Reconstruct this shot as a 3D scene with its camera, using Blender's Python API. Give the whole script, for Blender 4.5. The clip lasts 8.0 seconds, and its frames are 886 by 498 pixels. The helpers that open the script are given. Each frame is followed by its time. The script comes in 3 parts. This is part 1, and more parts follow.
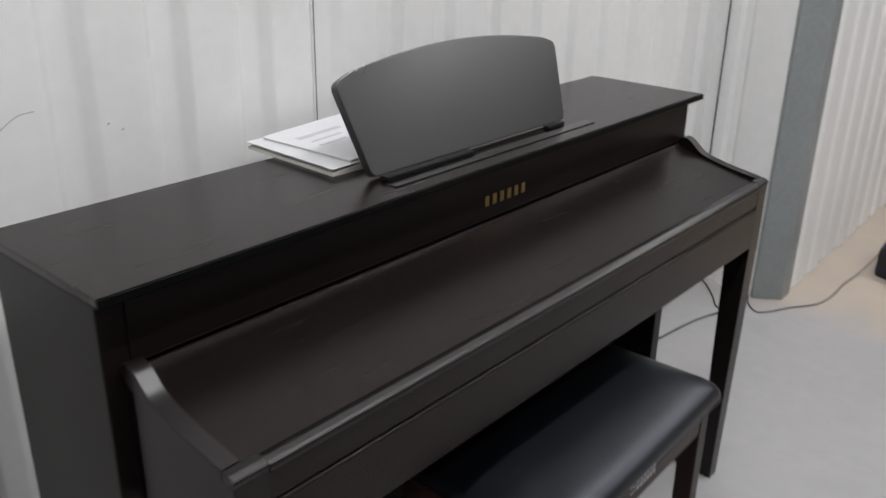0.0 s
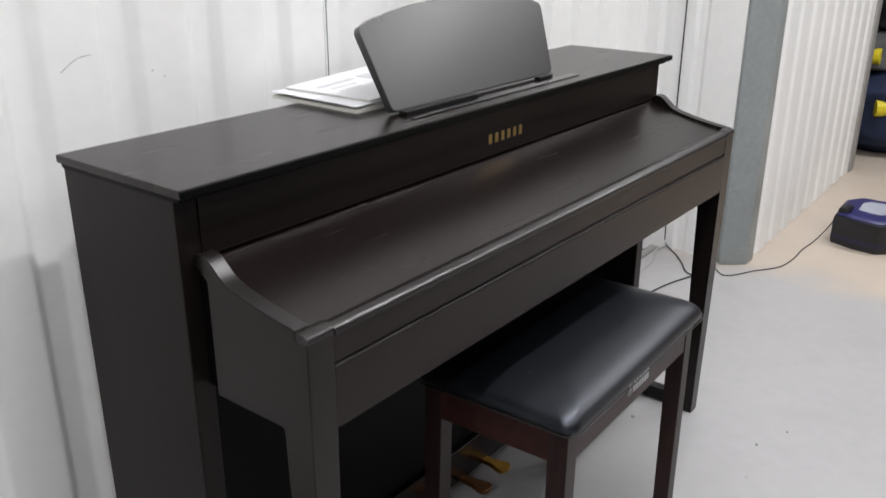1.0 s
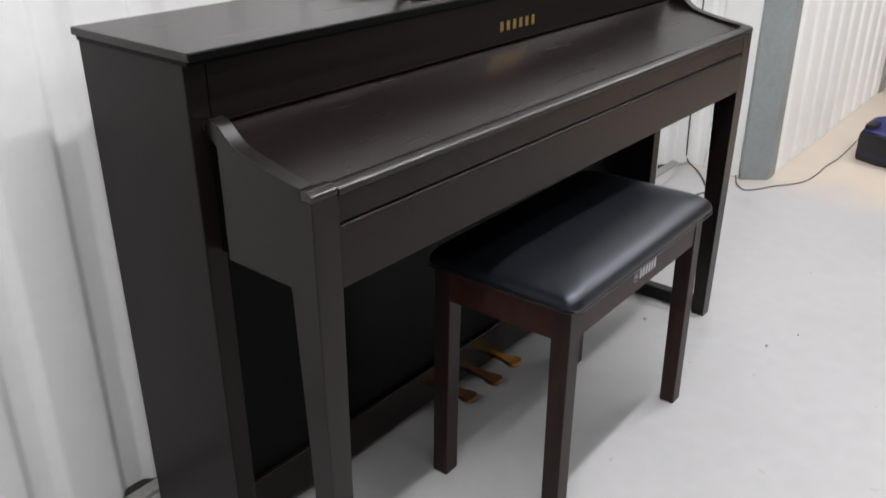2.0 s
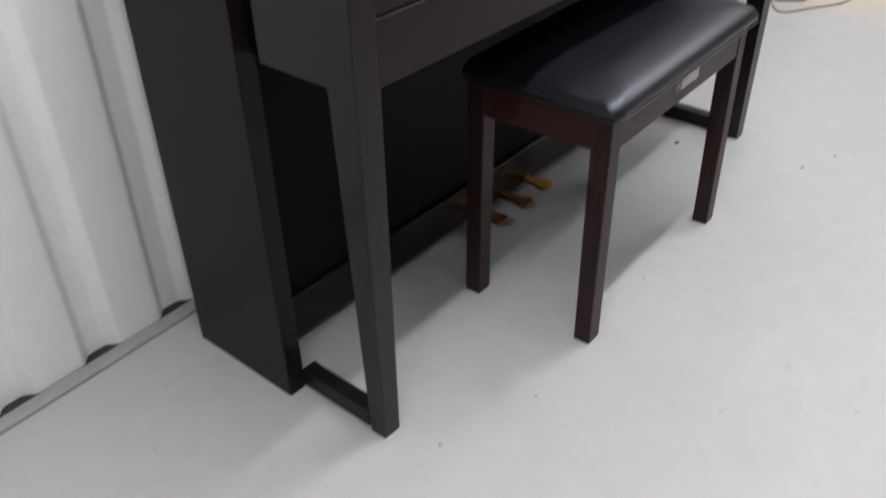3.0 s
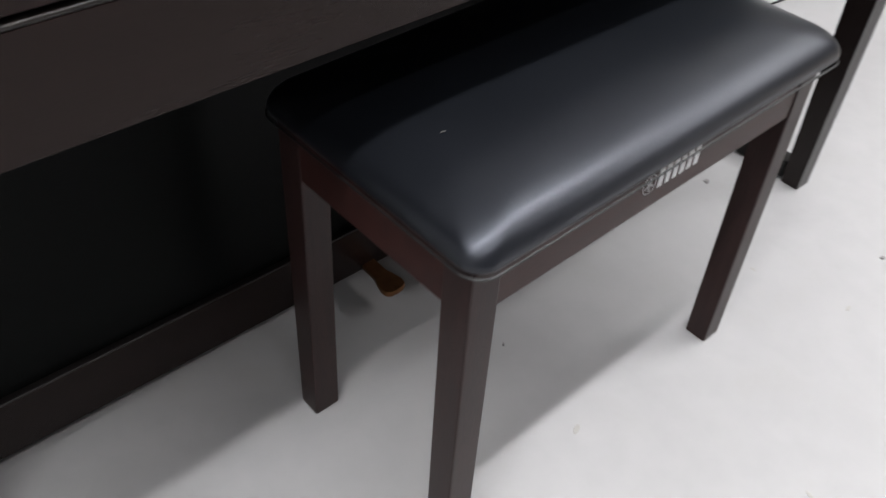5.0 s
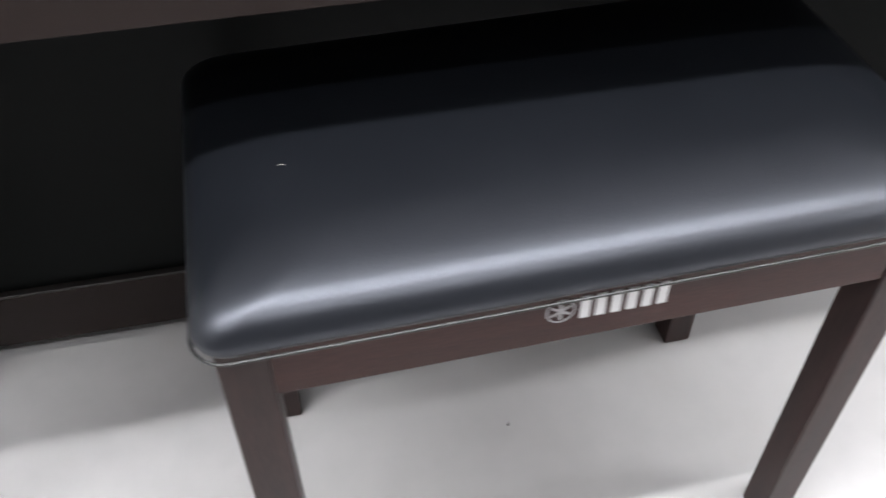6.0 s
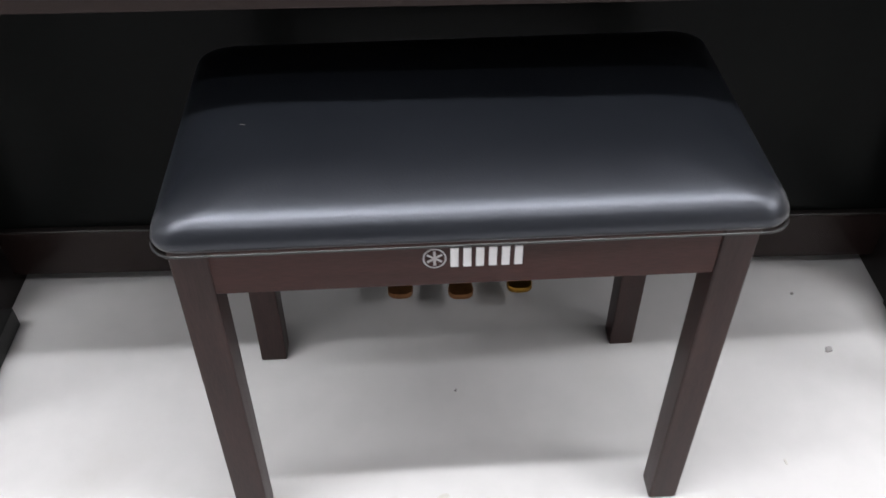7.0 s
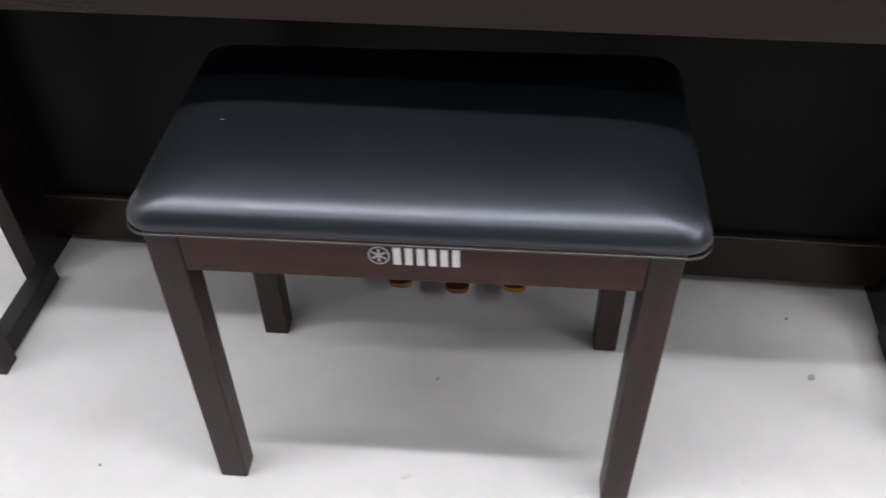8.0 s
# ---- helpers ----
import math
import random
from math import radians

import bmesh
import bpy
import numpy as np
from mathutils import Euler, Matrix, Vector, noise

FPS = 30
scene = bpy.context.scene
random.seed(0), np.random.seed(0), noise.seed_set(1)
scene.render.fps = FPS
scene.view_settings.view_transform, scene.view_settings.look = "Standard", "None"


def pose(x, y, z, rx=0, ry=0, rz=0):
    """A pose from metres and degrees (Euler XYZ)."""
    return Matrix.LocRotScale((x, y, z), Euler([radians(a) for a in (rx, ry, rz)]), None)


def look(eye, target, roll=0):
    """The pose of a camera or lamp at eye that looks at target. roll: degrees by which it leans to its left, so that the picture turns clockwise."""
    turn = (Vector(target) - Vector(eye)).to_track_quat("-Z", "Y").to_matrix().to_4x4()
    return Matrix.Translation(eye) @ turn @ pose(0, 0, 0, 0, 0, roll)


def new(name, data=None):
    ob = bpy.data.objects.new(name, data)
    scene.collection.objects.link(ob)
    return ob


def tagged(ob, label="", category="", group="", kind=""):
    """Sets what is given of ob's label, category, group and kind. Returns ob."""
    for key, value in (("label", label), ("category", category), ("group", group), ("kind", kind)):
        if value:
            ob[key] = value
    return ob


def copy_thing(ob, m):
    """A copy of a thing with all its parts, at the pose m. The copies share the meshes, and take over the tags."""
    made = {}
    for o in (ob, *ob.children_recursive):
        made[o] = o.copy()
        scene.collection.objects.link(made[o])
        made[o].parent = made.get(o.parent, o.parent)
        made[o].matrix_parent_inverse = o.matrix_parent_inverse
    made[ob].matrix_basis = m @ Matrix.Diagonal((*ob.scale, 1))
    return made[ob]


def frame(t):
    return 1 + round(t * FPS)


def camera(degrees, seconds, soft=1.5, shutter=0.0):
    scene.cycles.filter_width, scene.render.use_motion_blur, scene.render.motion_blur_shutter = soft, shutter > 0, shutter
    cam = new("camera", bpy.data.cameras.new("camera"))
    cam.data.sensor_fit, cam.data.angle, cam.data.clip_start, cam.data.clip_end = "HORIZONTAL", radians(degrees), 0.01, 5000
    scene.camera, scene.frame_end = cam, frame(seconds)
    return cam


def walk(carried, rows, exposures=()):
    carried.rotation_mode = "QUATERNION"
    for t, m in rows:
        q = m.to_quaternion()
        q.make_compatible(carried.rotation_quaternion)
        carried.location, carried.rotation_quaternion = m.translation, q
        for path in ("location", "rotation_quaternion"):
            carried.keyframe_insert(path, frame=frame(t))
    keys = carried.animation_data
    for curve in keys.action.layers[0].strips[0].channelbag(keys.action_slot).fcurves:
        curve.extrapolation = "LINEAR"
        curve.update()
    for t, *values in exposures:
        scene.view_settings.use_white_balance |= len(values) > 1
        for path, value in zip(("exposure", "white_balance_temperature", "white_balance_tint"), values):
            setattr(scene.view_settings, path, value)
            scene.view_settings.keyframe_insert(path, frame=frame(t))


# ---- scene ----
cam = camera(54.2, 8.0, shutter=0.45)
PATH = [
    (0, (-0.392, -0.638, 1.349), (1.011, 0.565, 0.585), 1.1),
    (0.1, (-0.440, -0.649, 1.365), (0.975, 0.528, 0.584), 1.0),
    (0.2, (-0.506, -0.646, 1.348), (0.961, 0.49, 0.602), 1.1),
    (0.5, (-0.583, -0.662, 1.313), (0.905, 0.464, 0.592), 0.2),
    (0.8, (-0.621, -0.68, 1.296), (0.862, 0.454, 0.578), 0.6),
    (1, (-0.611, -0.701, 1.257), (0.865, 0.443, 0.539), 0.2),
    (1.2, (-0.617, -0.727, 1.244), (0.841, 0.432, 0.515), 0.0),
    (1.5, (-0.62, -0.752, 1.218), (0.821, 0.406, 0.455), 0.1),
    (1.7, (-0.629, -0.774, 1.203), (0.784, 0.394, 0.402), -0.0),
    (2.8, (-0.653, -0.738, 1.114), (0.657, 0.345, 0.06), -0.6),
    (3, (-0.66, -0.733, 1.102), (0.579, 0.34, -0.044), -1.4),
    (3.2, (-0.648, -0.704, 1.089), (0.565, 0.351, -0.1), -1.4),
    (3.5, (-0.612, -0.678, 1.111), (0.65, 0.294, -0.099), 0.3),
    (3.8, (-0.535, -0.654, 1.101), (0.751, 0.269, -0.122), 0.7),
    (4, (-0.418, -0.635, 1.093), (0.844, 0.302, -0.144), -0.7),
    (4.2, (-0.311, -0.634, 1.083), (0.898, 0.354, -0.168), 0.8),
    (5.3, (0.253, -0.449, 0.941), (1.053, 0.705, -0.483), 0.3),
    (5.5, (0.345, -0.447, 0.925), (0.971, 0.787, -0.519), -1.8),
    (5.7, (0.443, -0.471, 0.91), (0.871, 0.89, -0.492), -1.5),
    (6, (0.556, -0.496, 0.917), (0.809, 0.878, -0.514), -1.1),
    (6.2, (0.607, -0.53, 0.933), (0.828, 0.857, -0.49), -1.3),
    (6.5, (0.65, -0.594, 0.952), (0.797, 0.878, -0.394), -0.2),
    (6.8, (0.69, -0.674, 0.982), (0.737, 0.797, -0.372), -0.2),
    (7, (0.709, -0.701, 0.994), (0.734, 0.765, -0.367), -0.7),
    (7.2, (0.737, -0.724, 1.005), (0.735, 0.741, -0.356), 0.1),
    (7.5, (0.78, -0.751, 1.027), (0.654, 0.703, -0.341), -1.5),
    (7.8, (0.824, -0.745, 1.039), (0.635, 0.706, -0.325), -2.1),
    (8, (0.86, -0.734, 1.049), (0.667, 0.7, -0.332), -1.6),
]
walk(cam, [(t, look(eye, target, roll)) for t, eye, target, roll in PATH],
     [(0.0, -0.68), (0.5, -0.54), (1.0, -0.18), (1.5, 0.03), (2.8, -0.03), (3.5, -0.06), (4.2, 0.06), (5.3, 0.43), (6.0, 0.96), (6.5, 1.02), (7.0, 0.79), (8.0, 0.6)])

# ---- world and lamps ----
world = bpy.data.worlds.new("world")
scene.world = world
world.use_nodes = True
world.node_tree.nodes["Background"].inputs["Color"].default_value = (0.8, 0.85, 0.9, 1)
world.node_tree.nodes["Background"].inputs["Strength"].default_value = 0.05


def strip_lamp(name, x, y, z, length, width, power, rz=0.0, colour=(0.985, 0.978, 1.0), up=False):
    data = bpy.data.lights.new(name, "AREA")
    data.shape, data.size, data.size_y = "RECTANGLE", length, width
    data.energy, data.color = power, colour
    ob = new(name, data)
    ob.matrix_world = pose(x, y, z, 180 if up else 0, 0, rz)
    return ob


strip_lamp("ceiling_strip_lamp", 0.60, -0.460, 2.46, 3.7, 0.04, 54, 1.8)
strip_lamp("ceiling_strip_lamp_glow", 0.60, -0.460, 2.475, 3.7, 0.04, 13, 1.8, up=True)
# added fill from the front, no real lamp: lightens the shade under the bench
strip_lamp("front_fill_lamp", 0.20, -1.35, 2.46, 3.4, 0.09, 21)
strip_lamp("corridor_strip_lamp", 3.7, -1.1, 2.55, 0.12, 2.4, 52)


# ---- materials ----
def material(name, colour, rough=0.5, metal=0.0, vary=0.15, scale=6.0, grain=60.0, bump=0.02, stretch=(1, 1, 1),
             stain=None, stain_amount=0.0, stain_scale=3.0, rough_vary=0.08, coat=0.0, gloss=0.5):
    """A surface with a base colour varied at two scales, a fine relief and, where wanted, stains."""
    m = bpy.data.materials.new(name)
    m.use_nodes = True
    tree = m.node_tree
    nodes, links = tree.nodes, tree.links
    bsdf = nodes["Principled BSDF"]
    where = nodes.new("ShaderNodeTexCoord")
    mapping = nodes.new("ShaderNodeMapping")
    mapping.inputs["Scale"].default_value = stretch
    links.new(where.outputs["Object"], mapping.inputs["Vector"])
    big, small = nodes.new("ShaderNodeTexNoise"), nodes.new("ShaderNodeTexNoise")
    big.inputs["Scale"].default_value, small.inputs["Scale"].default_value = scale, grain
    big.inputs["Detail"].default_value, small.inputs["Detail"].default_value = 5, 4
    for n in (big, small):
        links.new(mapping.outputs["Vector"], n.inputs["Vector"])
    both = nodes.new("ShaderNodeMix")
    both.data_type = "FLOAT"
    both.inputs[0].default_value = 0.5
    links.new(big.outputs["Fac"], both.inputs[2])
    links.new(small.outputs["Fac"], both.inputs[3])
    ramp = nodes.new("ShaderNodeValToRGB")
    low = [c * (1 - vary) for c in colour]
    high = [min(1, c * (1 + vary)) for c in colour]
    ramp.color_ramp.elements[0].position, ramp.color_ramp.elements[0].color = 0.3, (*low, 1)
    ramp.color_ramp.elements[1].position, ramp.color_ramp.elements[1].color = 0.7, (*high, 1)
    links.new(both.outputs[0], ramp.inputs["Fac"])
    out = ramp.outputs["Color"]
    if stain:
        dirt = nodes.new("ShaderNodeTexNoise")
        dirt.inputs["Scale"].default_value, dirt.inputs["Detail"].default_value = stain_scale, 8
        dirt.inputs["Roughness"].default_value = 0.65
        links.new(where.outputs["Object"], dirt.inputs["Vector"])
        cut = nodes.new("ShaderNodeMapRange")
        cut.inputs["From Min"].default_value, cut.inputs["From Max"].default_value = 0.55, 0.78
        cut.inputs["To Max"].default_value = stain_amount
        links.new(dirt.outputs["Fac"], cut.inputs["Value"])
        mix = nodes.new("ShaderNodeMix")
        mix.data_type = "RGBA"
        links.new(cut.outputs[0], mix.inputs[0])
        links.new(out, mix.inputs[6])
        mix.inputs[7].default_value = (*stain, 1)
        out = mix.outputs[2]
    links.new(out, bsdf.inputs["Base Color"])
    span = nodes.new("ShaderNodeMapRange")
    span.inputs["To Min"].default_value, span.inputs["To Max"].default_value = max(0.02, rough - rough_vary), min(1, rough + rough_vary)
    links.new(big.outputs["Fac"], span.inputs["Value"])
    links.new(span.outputs[0], bsdf.inputs["Roughness"])
    bsdf.inputs["Metallic"].default_value = metal
    bsdf.inputs["Coat Weight"].default_value = coat
    bsdf.inputs["Specular IOR Level"].default_value = gloss
    relief = nodes.new("ShaderNodeBump")
    relief.inputs["Strength"].default_value = bump * 5
    relief.inputs["Distance"].default_value = 0.002
    links.new(small.outputs["Fac"], relief.inputs["Height"])
    links.new(relief.outputs["Normal"], bsdf.inputs["Normal"])
    return m


piano_wood = material("dark_rosewood", (0.0088, 0.0062, 0.0058), 0.31, vary=0.14, scale=5, grain=60, bump=0.0003, stretch=(1, 14, 14), rough_vary=0.012, gloss=0.18)
piano_satin = material("satin_dark_arm", (0.0082, 0.0057, 0.0053), 0.25, vary=0.14, scale=5, grain=60, bump=0.0003, stretch=(14, 14, 1), rough_vary=0.012, gloss=0.32)
piano_top = material("satin_dark_top", (0.0086, 0.0058, 0.0056), 0.27, vary=0.10, scale=5, grain=60, bump=0.0003, stretch=(1, 14, 14), rough_vary=0.012, gloss=0.36)
piano_lip_satin = material("satin_dark_slip", (0.0105, 0.0064, 0.0058), 0.26, vary=0.14, scale=5, grain=60, bump=0.0003, stretch=(1, 14, 14), rough_vary=0.012, gloss=0.23)
# glossier finish for edges that should show a thin highlight
piano_lip = material("dark_edge_highlight", (0.0080, 0.0064, 0.0060), 0.29, vary=0.3, scale=5, grain=60, bump=0.0003, stretch=(1, 14, 14), rough_vary=0.02, gloss=0.45)
# glossier arm finish, only to strengthen the highlight on the curl
piano_curl = material("dark_curl_highlight", (0.0080, 0.0064, 0.0060), 0.30, vary=0.2, scale=5, grain=60, bump=0.0003, rough_vary=0.02, gloss=0.6)
piano_side = material("dark_rosewood_upright_grain", (0.0088, 0.0064, 0.0060), 0.30, vary=0.16, scale=5, grain=60, bump=0.0003, stretch=(14, 14, 1), rough_vary=0.012, gloss=0.15)
for finish_coat in (piano_wood, piano_satin, piano_top, piano_lip_satin, piano_side):
    finish_coat.node_tree.nodes["Principled BSDF"].inputs["Specular Tint"].default_value = (1.0, 0.93, 0.90, 1)
back_black = material("satin_black_board", (0.0028, 0.0033, 0.0031), 0.34, vary=0.2, scale=3, grain=90, bump=0.002, gloss=0.065)
desk_black = material("satin_charcoal_paint", (0.028, 0.027, 0.027), 0.31, vary=0.08, scale=4, grain=150, bump=0.004, gloss=1.0)
trim_gloss = material("gloss_black_edge", (0.006, 0.006, 0.006), 0.16, vary=0.1, grain=120, bump=0.002, gloss=0.5)
trim_black = material("black_plastic_trim", (0.008, 0.008, 0.008), 0.35, vary=0.1, grain=120, bump=0.004, gloss=0.18)
bench_wood = material("dark_walnut_stain", (0.037, 0.0145, 0.0126), 0.34, gloss=0.18, vary=0.5, scale=4, grain=70, bump=0.014, stretch=(1, 12, 12))
bench_leg_wood = material("dark_walnut_stain_upright", (0.024, 0.0122, 0.0112), 0.36, gloss=0.20, vary=0.55, scale=7, grain=70, bump=0.014, stretch=(12, 12, 1))
leather = material("black_vinyl", (0.0044, 0.0052, 0.0069), 0.355, vary=0.12, scale=9, grain=420, bump=0.015, rough_vary=0.04, gloss=0.66)
leather.node_tree.nodes["Principled BSDF"].inputs["Specular Tint"].default_value = (0.82, 0.87, 1.0, 1)
piping_mat = material("grey_vinyl_piping", (0.007, 0.0075, 0.008), 0.42, vary=0.1, grain=200, bump=0.01)
gold = material("gilt_print", (0.58, 0.40, 0.16), 0.32, metal=1.0, vary=0.08, grain=200, bump=0.004)
silver = material("silver_print", (0.62, 0.62, 0.63), 0.4, metal=0.3, vary=0.06, grain=200, bump=0.003)
brass = material("pedal_brass", (0.50, 0.27, 0.05), 0.30, metal=1.0, vary=0.1, grain=80, bump=0.004)
# browner copy of the pedal brass, with shade and dark reflections in its colour
brass_shaded = material("pedal_brass_shaded", (0.27, 0.125, 0.055), 0.36, metal=0.9, vary=0.25, scale=30, grain=80, bump=0.006)
wall_white = material("white_coated_steel", (0.84, 0.84, 0.83), 0.42, vary=0.035, scale=1.6, grain=28, bump=0.004, stain=(0.66, 0.64, 0.60), stain_amount=0.35, stain_scale=2.2)
plain_white = material("off_white_board", (0.48, 0.48, 0.475), 0.6, vary=0.03, scale=2, grain=40, bump=0.006)
plain_dark = material("dark_grey_board", (0.13, 0.13, 0.13), 0.7, vary=0.1, scale=2, grain=40, bump=0.006)
column_grey = material("grey_steel_paint", (0.29, 0.315, 0.315), 0.45, vary=0.12, scale=4, grain=60, bump=0.008, stain=(0.18, 0.19, 0.18), stain_amount=0.6, stain_scale=7)
track_grey = material("galvanised_track", (0.34, 0.335, 0.325), 0.55, metal=0.15, vary=0.12, scale=9, grain=80, bump=0.01)
floor_paint = material("pale_grey_floor_paint", (0.425, 0.422, 0.424), 0.46, vary=0.06, scale=2.2, grain=22, bump=0.008, stain=(0.33, 0.32, 0.305), stain_amount=0.5, stain_scale=5.5, rough_vary=0.12)


def worn_paint_edge(painted, bare, x0, x1):
    """Lets the floor paint give way to bare concrete across a ragged strip."""
    tree = painted.node_tree
    nodes, links = tree.nodes, tree.links
    bsdf = nodes["Principled BSDF"]
    paint = bsdf.inputs["Base Color"].links[0].from_socket
    where, split, rag = nodes.new("ShaderNodeTexCoord"), nodes.new("ShaderNodeSeparateXYZ"), nodes.new("ShaderNodeTexNoise")
    rag.inputs["Scale"].default_value, rag.inputs["Detail"].default_value = 4.0, 6
    links.new(where.outputs["Object"], split.inputs[0])
    links.new(where.outputs["Object"], rag.inputs["Vector"])
    shift = nodes.new("ShaderNodeMath")
    shift.operation = "MULTIPLY_ADD"
    shift.inputs[1].default_value = 0.5
    links.new(rag.outputs["Fac"], shift.inputs[0])
    links.new(split.outputs["X"], shift.inputs[2])
    span = nodes.new("ShaderNodeMapRange")
    span.interpolation_type = "SMOOTHSTEP"
    span.inputs["From Min"].default_value, span.inputs["From Max"].default_value = x0 + 0.25, x1 + 0.25
    links.new(shift.outputs[0], span.inputs["Value"])
    mix = nodes.new("ShaderNodeMix")
    mix.data_type = "RGBA"
    links.new(span.outputs[0], mix.inputs[0])
    links.new(paint, mix.inputs[6])
    mottle = nodes.new("ShaderNodeValToRGB")
    mottle.color_ramp.elements[0].color, mottle.color_ramp.elements[1].color = (*(c * 0.86 for c in bare), 1), (*(min(1, c * 1.1) for c in bare), 1)
    links.new(rag.outputs["Fac"], mottle.inputs["Fac"])
    links.new(mottle.outputs["Color"], mix.inputs[7])
    links.new(mix.outputs[2], bsdf.inputs["Base Color"])


worn_paint_edge(floor_paint, (0.55, 0.475, 0.40), 2.38, 2.72)
paper = material("white_paper", (0.80, 0.81, 0.83), 0.35, vary=0.04, scale=8, grain=60, bump=0.004)
faint_print = material("faint_grey_print", (0.60, 0.60, 0.62), 0.4, vary=0.1)
box_print = material("pale_grey_print", (0.36, 0.38, 0.44), 0.4, vary=0.1)
paper_edge = material("paper_edges", (0.66, 0.65, 0.60), 0.7, vary=0.12, scale=12, grain=200, bump=0.02, stretch=(1, 1, 8))
grey_cable = material("grey_cable_sheath", (0.45, 0.44, 0.43), 0.5, vary=0.05)
black_cable = material("black_cable_sheath", (0.015, 0.015, 0.015), 0.45, vary=0.1)
navy = material("navy_fabric", (0.012, 0.022, 0.06), 0.75, vary=0.3, scale=8, grain=120, bump=0.05)
box_black = material("black_printed_card", (0.007, 0.007, 0.010), 0.4, vary=0.2)
box_dark_blue = material("dark_violet_print", (0.010, 0.010, 0.045), 0.4, vary=0.3, scale=14)
box_blue = material("violet_blue_print", (0.020, 0.020, 0.11), 0.4, vary=0.3, scale=14)
yellow = material("yellow_plastic", (0.75, 0.62, 0.02), 0.45, vary=0.1)
grey_cloth = material("grey_cloth", (0.10, 0.10, 0.10), 0.85, vary=0.3, scale=10, grain=150, bump=0.05)
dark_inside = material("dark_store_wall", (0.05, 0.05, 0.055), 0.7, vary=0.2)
ceiling_mat = material("off_white_ceiling", (0.82, 0.82, 0.81), 0.7, vary=0.04, scale=2)
# near-black colour for the shade inside the wall-foot channel
channel_shade = material("channel_shade", (0.03, 0.028, 0.026), 0.9, vary=0.3, grain=90, bump=0.05)
flake_mat = material("grey_grit", (0.27, 0.26, 0.26), 0.8, vary=0.3, grain=300, bump=0.05)
smudge_mat = material("floor_smudge", (0.41, 0.395, 0.37), 0.6, vary=0.08, grain=90)
grey_scratch = material("grey_scratch", (0.36, 0.36, 0.35), 0.7, vary=0.1)
lint_mat = material("pale_lint", (0.26, 0.25, 0.23), 0.8, vary=0.05)


# ---- mesh helpers ----
def finish(name, bm, mat, angle=32):
    bmesh.ops.recalc_face_normals(bm, faces=bm.faces)
    data = bpy.data.meshes.new(name)
    bm.to_mesh(data)
    bm.free()
    data.materials.append(mat)
    data.polygons.foreach_set("use_smooth", [True] * len(data.polygons))
    data.set_sharp_from_angle(angle=radians(angle))
    return data


def flat_faced(ob):
    """Keeps large faces flat beside rounded edges."""
    mod = ob.modifiers.new("normals", "WEIGHTED_NORMAL")
    mod.keep_sharp, mod.weight = True, 90
    return ob


def part(name, bm, mat, parent, label="", at=None, angle=32):
    ob = new(name, finish(name, bm, mat, angle))
    if angle < 60 and name not in ("badge_block", "printed_bar"):
        flat_faced(ob)
    ob.parent = parent
    if at is not None:
        ob.location = at
    if label:
        tagged(ob, label)
    return ob


def thing(name, label, category, at=(0, 0, 0), rz=0.0, group=""):
    ob = new(name)
    ob.empty_display_size = 0.1
    ob.matrix_world = pose(*at, 0, 0, rz)
    return tagged(ob, label, category, group)


def structure(name, bm, mat, label, category, angle=32):
    return tagged(new(name, finish(name, bm, mat, angle)), label, category, kind="structure")


def bevelled(bm, width, segments=2):
    if width > 0:
        bmesh.ops.bevel(bm, geom=list(bm.edges), offset=width, segments=segments, profile=0.5, affect="EDGES", clamp_overlap=True)
    return bm


def box(x0, x1, y0, y1, z0, z1, bevel=0.002, segments=2):
    bm = bmesh.new()
    bmesh.ops.create_cube(bm, size=1.0)
    for v in bm.verts:
        v.co = ((x0 + x1) / 2 + v.co.x * (x1 - x0), (y0 + y1) / 2 + v.co.y * (y1 - y0), (z0 + z1) / 2 + v.co.z * (z1 - z0))
    return bevelled(bm, bevel, segments)


def prism(profile, a, b, axis="x", bevel=0.0, segments=2):
    """A closed outline pushed along an axis from a to b. x: outline in (y, z); y: in (x, z); z: in (x, y)."""
    bm = bmesh.new()
    place = {"x": lambda p, d: (d, p[0], p[1]), "y": lambda p, d: (p[0], d, p[1]), "z": lambda p, d: (p[0], p[1], d)}[axis]
    low = [bm.verts.new(place(p, a)) for p in profile]
    high = [bm.verts.new(place(p, b)) for p in profile]
    bm.faces.new(low)
    bm.faces.new(high[::-1])
    for i in range(len(profile)):
        j = (i + 1) % len(profile)
        bm.faces.new((low[i], high[i], high[j], low[j]))
    bmesh.ops.recalc_face_normals(bm, faces=bm.faces)
    return bevelled(bm, bevel, segments)


